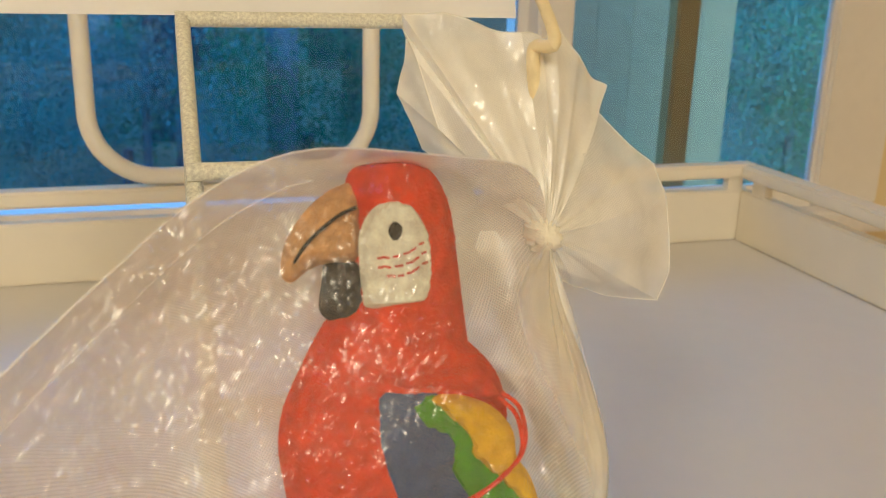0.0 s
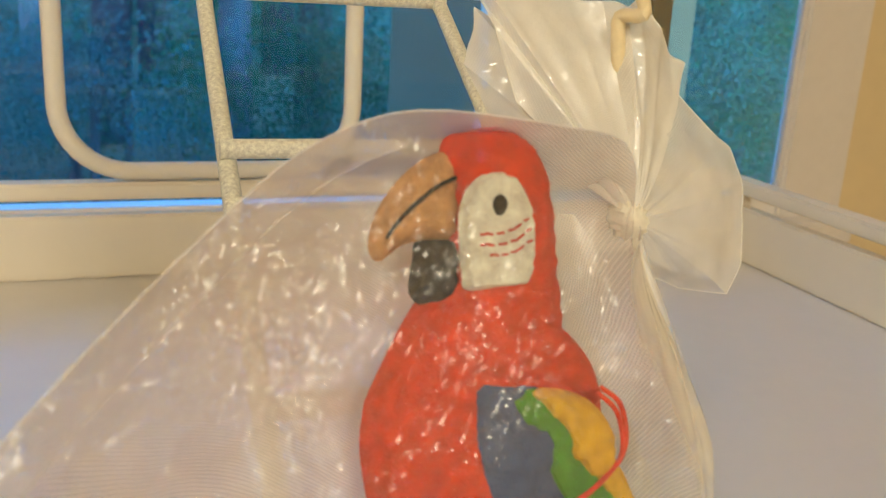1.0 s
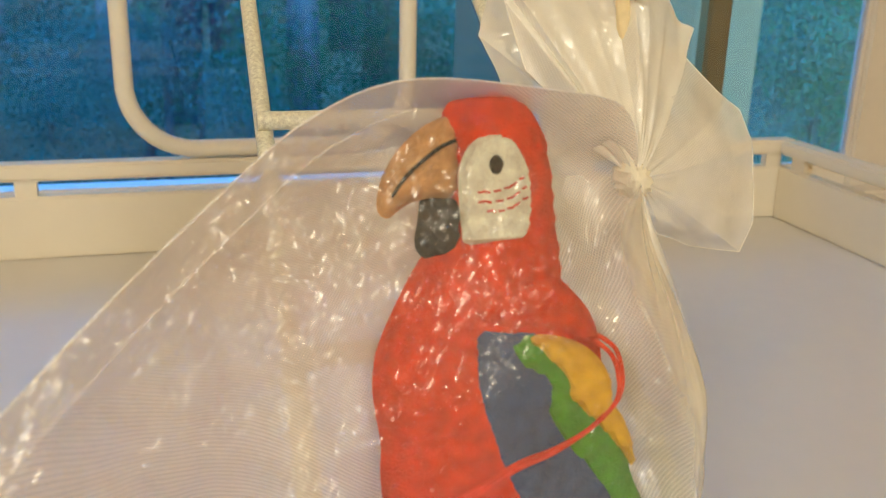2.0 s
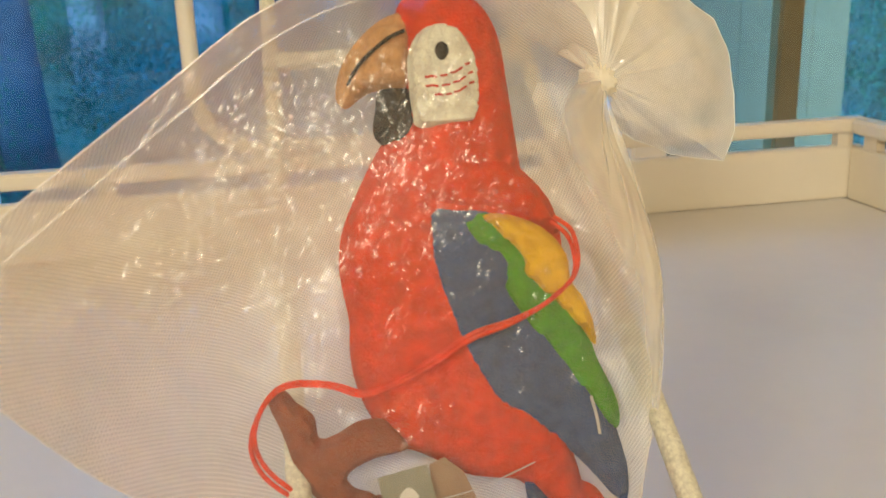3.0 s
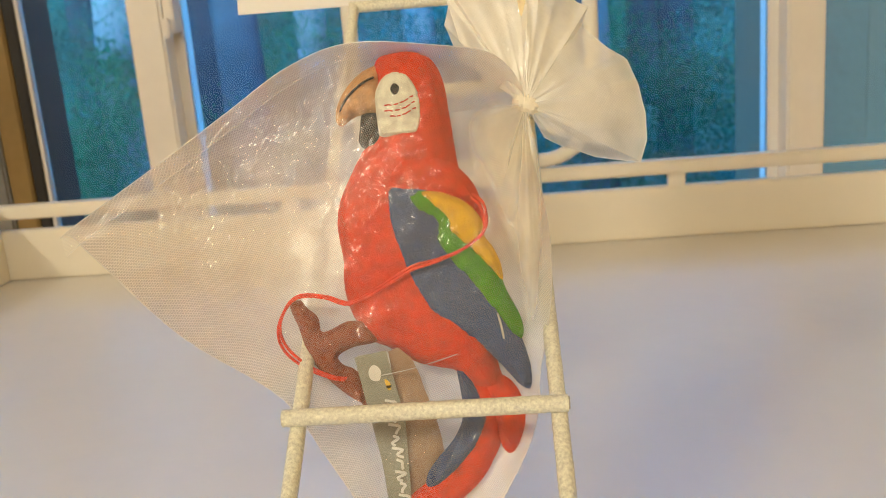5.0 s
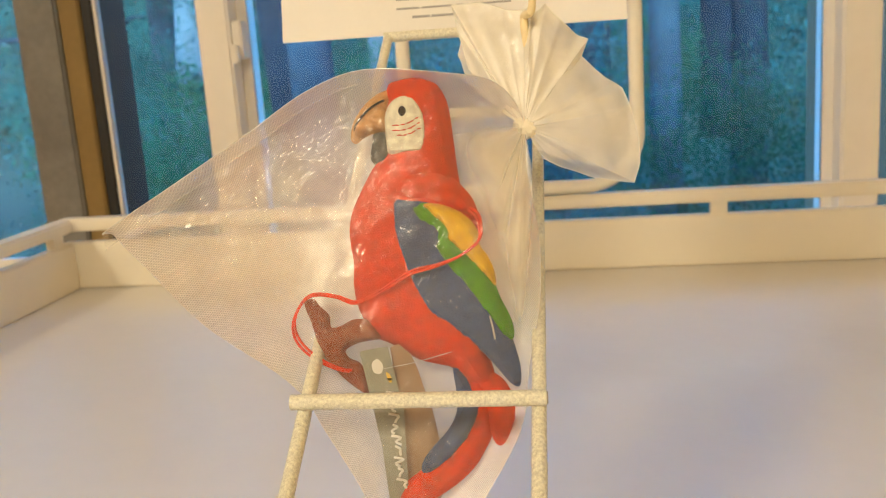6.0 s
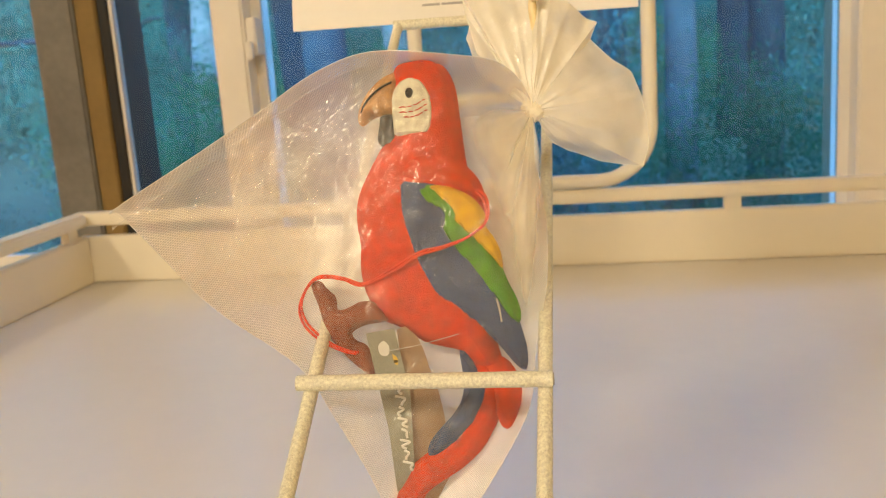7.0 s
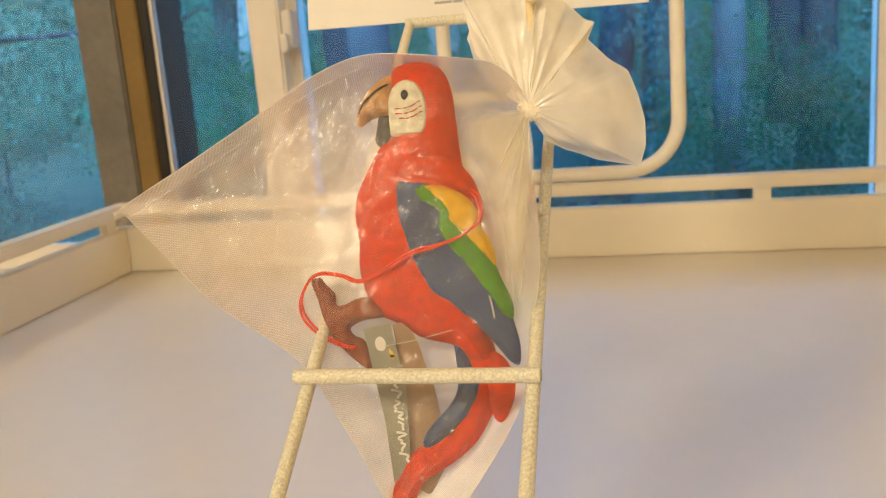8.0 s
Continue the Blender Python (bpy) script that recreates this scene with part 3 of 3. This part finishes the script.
    tag = part("paper_tag", pillow([(-18.8, -71.8), (-10, -70.4), (-6.2, -90), (-6.4, -128), (-11.6, -128), (-13.7, -101.5)], hang, 0.18, 0.2, 2.5, 1, 0), TAG, p, "grey-green paper tag with white script")
    part("tag_hole", pillow([(-15.2, -75.8), (-13.5, -74.2), (-11.8, -76), (-12.4, -78.6), (-14.6, -78.4)], lambda v: hang(v, 0.3), 0.1, 0.2, 0.8, 4, 0), WHITE_INK, tag)
    part("tag_mark", pillow([(-11, -78.4), (-9.6, -79.4), (-9.4, -81.4), (-10.4, -81.2)], lambda v: hang(v, 0.3), 0.1, 0.2, 0.8, 4, 0), YELLOW_INK, tag)
    for k in range(9):
        v = -86 - 3.4 * k
        u = -9.9 + 0.2 * k
        part("script_bar", felt_line([(u - 1.5 + 0.8 * (k % 2), v + 1.6, hang(v, 0.4)), (u + 1.5 - 0.7 * (k % 2), v + 0.9, hang(v, 0.5)), (u - 1.0 + 0.9 * (k % 3), v - 0.3, hang(v, 0.4)), (u + 1.6 - 0.6 * (k % 4), v - 1.2, hang(v, 0.4))], 0.0004, 4), WHITE_INK, tag)
    part("tag_thread", felt_line([(-12, -77.2, 0.4), (-2, -75.4, -0.8), (9.4, -72.7, -0.4)], 0.00012), PLASTIC, tag)
    part("tag_fastener", felt_line([(21, -62.4, -1.2), (21.8, -66, -1.4), (22.3, -69.5, -1.2)], 0.0003), PLASTIC, wing, "clear plastic fastener bar")


parrot()

# ---- organza bag ----
KNOT = Vector((0.443, -0.499, 0.168))


def bag_middle(x, z):
    left = max(0.0, 0.395 - x) / 0.059
    y = -0.527 + 0.2 * (z - 0.13) - 0.034 * left * left + 0.2 * max(0.0, x - 0.41)
    y -= 0.004 * min(1, max(0.0, (x - 0.425) / 0.016)) * min(1, max(0.0, (0.168 - z) / 0.03)) * min(1, max(0.0, (z - 0.085) / 0.025))
    near = math.exp(-(((x - KNOT.x) ** 2 + (z - KNOT.z) ** 2) / 0.016**2))
    return y + (KNOT.y - y) * near


def organza_bag():
    b = empty("organza_bag", "sheer cream organza drawstring bag tied at the neck", "bag")
    ring = spline([(q[0] * 0.001 + 0.41, q[1] * 0.001, 0) for q in (
        (32.5, 172), (25, 183), (10, 187), (-14, 189.5), (-31, 184.5), (-47, 174), (-63, 163), (-78.5, 152), (-77.5, 150.5), (-73, 142), (-59, 119), (-38.5, 97.5), (-29.5, 81.5), (-21.5, 67),
        (-13, 51), (-3, 41.5), (3, 42), (13.5, 55), (28.5, 79), (32, 99), (36, 118), (36.5, 138), (33, 158))], True, 5)
    co, faces, dist = sheet(ring, 0.0032)
    tilt = Matrix.Rotation(radians(30), 2)
    for name, sign, mat, seed in (("front_sheet", -1, SHEER, 0.3), ("back_sheet", 1.15, SHEER_BACK, 7.3)):
        bm = bmesh.new()
        uvs = bm.loops.layers.uv.new("weave")
        verts = []
        for q, d in zip(co, dist):
            r = Vector((q.x - KNOT.x, q.y - KNOT.z))
            pleat = math.sin(math.atan2(r.y, r.x) * 26 + 2 * noise.noise((q.x * 40, q.y * 40, 3))) * 0.0013 * math.exp(-r.length / 0.035)
            crease = 0.0024 * noise.noise((q.x * 45, q.y * 45, seed)) + 0.0011 * noise.noise((q.x * 130, q.y * 130, seed + 1.7))
            swell = 0.0165 * (1 - math.exp(-d / 0.0085)) * (0.55 + 0.45 * min(1, max(0.0, (q.y - 0.1) / 0.035)))
            verts.append(bm.verts.new((q.x, bag_middle(q.x, q.y) + sign * swell + (crease + pleat) * min(1, d / 0.006), q.y)))
        for f in faces:
            face = bm.faces.new([verts[i] for i in f])
            for lp, i in zip(face.loops, f):
                lp[uvs].uv = tilt @ co[i]
        part(name, bm, mat, b, "sheer cream organza sheet")
    seam = [(q.x, bag_middle(q.x, q.y), q.y) for q in ring]
    part("seam", tube(seam[5:105], 0.00014, 6), SHEER_BACK, b)
    hem = [(q[0] + 0.0022, q[1] - 0.0035, q[2] - 0.0038) for q in seam[16:38]]
    part("seam", tube(hem, 0.00016, 6), SHEER, b)
    bm = bmesh.new()
    uvs = bm.loops.layers.uv.new("weave")
    band = [[(Vector(q).lerp(Vector(h), k / 3)) for k in range(4)] for q, h in zip(seam[16:38], hem)]
    grid = [[bm.verts.new(v) for v in row] for row in band]
    for a, c in zip(grid, grid[1:]):
        for k in range(3):
            f = bm.faces.new((a[k], a[k + 1], c[k + 1], c[k]))
            for lp in f.loops:
                lp[uvs].uv = tilt @ Vector((lp.vert.co.x, lp.vert.co.z))
    part("seam_allowance", bm, SHEER, b, "doubled strip of organza inside the seam")

    def fan(edge, creases, seed, mat=RUFFLE, hem=True):
        """A flare of fabric from the neck; edge: corners of its free rim as (x, z, depth) in mm from the knot."""
        line = [Vector(a).lerp(Vector(b), k / 12) for a, b in zip(edge, edge[1:]) for k in range(12)] + [Vector(edge[-1])]
        bm = bmesh.new()
        uv = bm.loops.layers.uv.new("weave")
        rings, rows, turn = [], 22, Matrix.Rotation(seed, 2)
        for i, e in enumerate(line):
            row = []
            for k in range(rows + 1):
                t = k / rows
                share = i / len(line)
                ph = share * creases + 0.6 * noise.noise((share * 4, seed, 0.5))
                fold_ = (abs((ph % 1) - 0.5) - 0.25) * 0.0075 * t * (1 - 0.35 * t)
                gather = 0.00014 * math.sin(share * 60 + 3 * noise.noise((share * 9, seed, 2))) * math.exp(-t * 4.5) * min(1, t * 9)
                limp = (0.003 * noise.noise((share * 3, t * 1.6, seed)) + 0.0014 * noise.noise((share * 9, t * 4, seed))) * t
                flat_ = Vector((e.x, e.y)) * 0.001 * (0.06 + 0.94 * t)
                at = KNOT + Vector((flat_.x, e.z * 0.001 * t ** 1.4 + fold_ + gather + limp, flat_.y + 0.0012 * noise.noise((share * 7, seed, 6)) * t))
                row.append((bm.verts.new(at), turn @ flat_))
            rings.append(row)
        for i in range(len(rings) - 1):
            for k in range(rows):
                q = (rings[i][k], rings[i + 1][k], rings[i + 1][k + 1], rings[i][k + 1])
                f = bm.faces.new([v for v, _ in q])
                for lp, (_, w) in zip(f.loops, q):
                    lp[uv].uv = w
        rim = [r[-1][0].co.copy() for r in rings]
        flare = part("flare", bm, mat, b, "loose fold of cream organza above the tie")
        if hem:
            part("hem", tube(rim, 0.00016, 6), DENSE, flare)

    fan([(-4, 8, 7), (-13, 15, 13), (-18, 19, 15), (-22, 33, 22), (-23.5, 41, 25), (-15, 40.5, 24), (-6, 38, 23), (1, 37, 21), (3.5, 36, 16)], 2.2, 0.4)
    fan([(2.5, 35, 15), (8, 38, 19), (14, 31.5, 21), (21.6, 26, 22), (17, 16, 19), (10, 5, 9)], 1.4, 2.1)
    fan([(5, 10, 14), (8, 25, 24), (18, 22, 20), (26, 14, 16), (32, 9, 15), (35, 2, 14), (37, -7, 14), (37, -15, 14), (35, -21.5, 14), (21, -18.5, 12), (11, -14.5, 8), (5, -10, 3)], 2.7, 1.2, LOOSE)
    fan([(10, 9, 14), (24, 9, 20), (33, 3, 19), (33, -9, 18), (23, -15, 15), (8, -11, 8)], 1.8, 5.2, LOOSE, False)
    fan([(-6, 10, 14), (-16, 22, 21), (-13, 36, 28), (0, 34, 28), (6, 36, 25), (9, 20, 18)], 2.4, 3.3, hem=False)
    fan([(-8, 7, 12), (-19, 13, 22), (-23, 24, 30), (-20, 35, 34), (-8, 30, 30)], 1.3, 4.4, DENSE, False)
    flat = [Vector((q.x, q.y)) for q in ring]

    def gathered(edge, pleats, mat):
        """Gathered fabric lying on the front sheet below the tie; edge: (angle in degrees, length in mm)."""
        line = [Vector(a).lerp(Vector(b), k / 12) for a, b in zip(edge, edge[1:]) for k in range(12)] + [Vector(edge[-1])]
        bm = bmesh.new()
        uv = bm.loops.layers.uv.new("weave")
        rows, grid = 22, []
        loose = bm.verts.layers.float.new("loose")
        for i, e in enumerate(line):
            a, row = radians(e.x), []
            for k in range(rows + 1):
                t = k / rows
                ln = 0.002 + (e.y * 0.001 - 0.002) * t
                q = Vector((KNOT.x + math.cos(a) * ln, KNOT.z + math.sin(a) * ln))
                d = edge_distance(q, flat) if inside(q, flat) else 0.0
                swell = 0.0165 * (1 - math.exp(-d / 0.0085)) * (0.55 + 0.45 * min(1, max(0.0, (q.y - 0.1) / 0.035)))
                fold_ = (0.0003 + 0.0005 * noise.noise((i * 0.09, 3, pleats))) * math.sin(i / len(line) * pleats * 6.283 + 2 * noise.noise((i * 0.04, t * 2, pleats))) * (1 - 0.6 * t)
                y = bag_middle(q.x, q.y) - swell - 0.0022 + fold_ + 0.0016 * noise.noise((q.x * 120, q.y * 120, 9))
                v = bm.verts.new((q.x, y, q.y))
                side = min(1, 0.25 + 5 * i / len(line), 5 * (1 - i / (len(line) - 1)))
                v[loose] = 1 - side * min(1, 2.4 * (1 - t)) * (0.95 + 0.5 * noise.noise((q.x * 90, q.y * 90, 2)))
                v[loose] = max(0.0, min(1.0, v[loose]))
                row.append((v, (i * 0.0009 * (0.4 + t), ln)))
            grid.append(row)
        for i in range(len(grid) - 1):
            for k in range(rows):
                q = (grid[i][k], grid[i + 1][k], grid[i + 1][k + 1], grid[i][k + 1])
                f = bm.faces.new([v for v, _ in q])
                for lp, (_, w) in zip(f.loops, q):
                    lp[uv].uv = w
        part("gathered_fold", bm, mat, b, "gathered fold of cream organza at the tie")

    gathered([(-80, 14), (-88, 34), (-91, 54), (-93, 64), (-96, 52), (-100, 37), (-106, 28), (-113, 22), (-122, 16)], 1.6, DENSE)
    gathered([(-100, 40), (-108, 30), (-120, 25), (-138, 21), (-158, 19), (-178, 19), (-200, 17)], 1.1, RUFFLE)
    bm = bmesh.new()
    bmesh.ops.create_uvsphere(bm, u_segments=28, v_segments=16, radius=0.0038)
    for v in bm.verts:
        v.co += v.co.normalized() * (0.0004 * math.sin(math.atan2(v.co.z, v.co.x) * 17) + 0.0012 * noise.noise(v.co * 260))
        v.co.y *= 0.8
    bmesh.ops.translate(bm, verts=bm.verts, vec=KNOT + Vector((0, 0.0015, 0)))
    part("neck_gather", bm, BUNCHED, b)
    up = spline([KNOT + Vector(q) for q in ((0, 0.004, 0.004), (0.002, 0.012, 0.02), (0.001, 0.014, 0.034), (0.004, 0.016, 0.042), (0.0, 0.1, 0.1), (0.0, 0.3, 0.19), (-0.01, 0.503, 0.2968))], False, 10)
    part("hanging_ribbon", tube(up, lambda s_: 0.0015 - 0.0004 * s_, 10), RIBBON, b, "cream satin hanging ribbon")


organza_bag()

# ---- outside ----
structure("ground", box(-300, 300, -300, 300, -1.6, -1.4), SOIL, "dark forest ground at dusk", "ground")


def tree(x, y, r, h, seed, lean=0.0):
    rnd = random.Random(seed)
    t = empty("tree", "dark conifer trunk with drooping leafy branches at dusk", "tree", (x, y, -1.4), group="trees behind the window")
    trunk = [Vector((lean * z + 0.04 * math.sin(z * 1.3 + seed), 0.03 * math.cos(z + seed), z)) for z in np.linspace(0, h, 12)]
    limbs = [tube(trunk, lambda s: r * (0.95 - 0.55 * s), 10)]
    bm = bmesh.new()
    for k in range(12):
        z = h * rnd.uniform(0.2, 0.95)
        a = rnd.uniform(0, 6.283)
        ln = rnd.uniform(0.8, 1.9) * (1.2 - z / h * 0.6)
        base = Vector((lean * z, 0, z))
        tip = base + Vector((math.cos(a) * ln, math.sin(a) * ln, rnd.uniform(-0.4, 0.3)))
        limbs.append(tube([base, base.lerp(tip, 0.5) + Vector((0, 0, 0.12)), tip], lambda s: r * 0.22 * (1 - 0.8 * s), 6))
        for _ in range(650):
            s = rnd.uniform(0.25, 1.1)
            c = base.lerp(tip, s) + Vector([rnd.gauss(0, 0.2) for _ in range(3)])
            q = Euler([rnd.uniform(0, 6.283) for _ in range(3)]).to_matrix()
            w = rnd.uniform(0.014, 0.03)
            bm.faces.new([bm.verts.new(c + q @ Vector(v) * w) for v in ((-1, -0.4, 0), (0, -0.5, 0.15), (1, 0, 0), (0, 0.5, 0.15))])
    part("trunk", join(*limbs), (BARK, DARK_BARK, BARK, PALE_BARK, DARK_BARK)[seed % 5], t)
    part("crown", bm, LEAF_LIGHT if seed % 3 == 0 else LEAF, t, smooth=False)


for k, (x, y, r) in enumerate(((-2.75, 4.9, 0.1), (-1.55, 6.2, 0.2), (-0.95, 4.6, 0.15), (-3.6, 9.5, 0.3), (0.4, 8.5, 0.2), (1.4, 7.2, 0.16), (2.5, 9.5, 0.22), (3.4, 7.4, 0.15), (-0.4, 11.5, 0.24),
                               (1.0, 13.0, 0.26), (4.4, 10.5, 0.25), (-5.2, 12.5, 0.3), (5.6, 8.2, 0.2), (-2.4, 14.5, 0.3), (3.0, 15.0, 0.3), (7.2, 13.0, 0.3), (-7.4, 15.0, 0.3))):
    tree(x, y, r, 8.0 + (k * 37 % 5), k, 0.02 * ((k % 5) - 2))


def far_woods():
    """A deep belt of foliage behind the nearer trees."""
    rnd, bm = random.Random(5), bmesh.new()
    for _ in range(110000):
        x, z = rnd.uniform(-34, 34), rnd.random() ** 0.9 * 6.5
        y = 17 + 7 * rnd.random() + 0.25 * z
        if noise.noise((x * 0.35, z * 0.3, 4)) < -0.62:
            continue
        q = Euler([rnd.uniform(0, 6.283) for _ in range(3)]).to_matrix()
        w = rnd.uniform(0.04, 0.1)
        bm.faces.new([bm.verts.new(Vector((x, y, z - 1.4)) + q @ Vector(v) * w) for v in ((-1, -0.4, 0), (0, -0.5, 0.15), (1, 0, 0), (0, 0.5, 0.15))])
    tagged(part("far_woods", bm, LEAF, smooth=False), "dense dark woods far behind the window", "woods", kind="stuff")


far_woods()
# Added flat sheet: closes gaps in the foliage and blocks low sky light.
structure("backdrop", box(-60, 60, 27, 27.5, -1.4, 15), LEAF, "plain leaf-coloured sheet behind the trees, hides the low sky", "backdrop")


def bush(x, y, w, h, seed, leaves=5200, size=1.0):
    rnd = random.Random(seed + 100)
    b = empty("bush", "dark green undergrowth bush at dusk", "bush", (x, y, -1.4), group="undergrowth")
    bm = bmesh.new()
    clumps = [(rnd.uniform(-w, w), rnd.uniform(-0.5, 0.5) * w, rnd.uniform(0.1, 1) * h) for _ in range(16)]
    for _ in range(leaves):
        x_, y_, z_ = rnd.choice(clumps)
        c = Vector((rnd.gauss(x_, 0.13), rnd.gauss(y_, 0.13), max(0.02, rnd.gauss(z_, 0.13))))
        q = Euler([rnd.uniform(0, 6.283) for _ in range(3)]).to_matrix()
        z = rnd.uniform(0.011, 0.026) * size
        bm.faces.new([bm.verts.new(c + q @ Vector(v) * z) for v in ((-1, -0.4, 0), (0, -0.5, 0.15), (1, 0, 0), (0, 0.5, 0.15))])
    part("foliage", bm, (LEAF_GREEN, LEAF, LEAF_LIGHT, LEAF_GREEN)[seed % 4], b, smooth=False)
    part("stem", tube([Vector((0, 0, 0)), Vector((0.03, 0, h * 0.6))], 0.03, 6), BARK, b)


for k in range(22):
    bush(-7.5 + k * 0.75 + 0.3 * math.sin(k * 2.1), 5.6 + 3 * (0.5 + 0.5 * math.sin(k * 1.7)), 0.7, 1.5 + 0.4 * math.sin(k * 2.7), k)


for k in range(12):
    bush(-4.1 + k * 0.72 + 0.25 * math.sin(k * 3.1), 3.9 + 0.4 * math.sin(k * 2.3), 0.55, 1.2 + 0.22 * math.sin(k * 1.9 + 1), 40 + k, 8500, 0.55)


# Invented boarded box, stands in for the pale area behind the right pane.
def pale_stand_in():
    g = empty("pale_stand_in", "made-up boarded box for the pale area beyond the right pane", "shed", (1.65, 2.0, -1.4))
    for k in range(6):
        part("board", box(-0.33 + 0.11 * k, -0.2205 + 0.11 * k, -0.28, -0.255, 0, 2.7, 0.0008), SIDING, g, smooth=False)
    part("side_wall", box(-0.33, 0.33, -0.25, 0.6, 0, 2.7), SIDING, g, smooth=False)
    part("roof", box(-0.42, 0.42, -0.36, 0.7, 2.7, 2.78, 0.01), WOOD_POST, g, smooth=False)


pale_stand_in()
tagged(part("screen_post", box(0.986, 1.018, WY + 0.07, WY + 0.095, SILL, HEAD, 0.003), OLIVE), "brown wooden screen post outside the glass", "post")
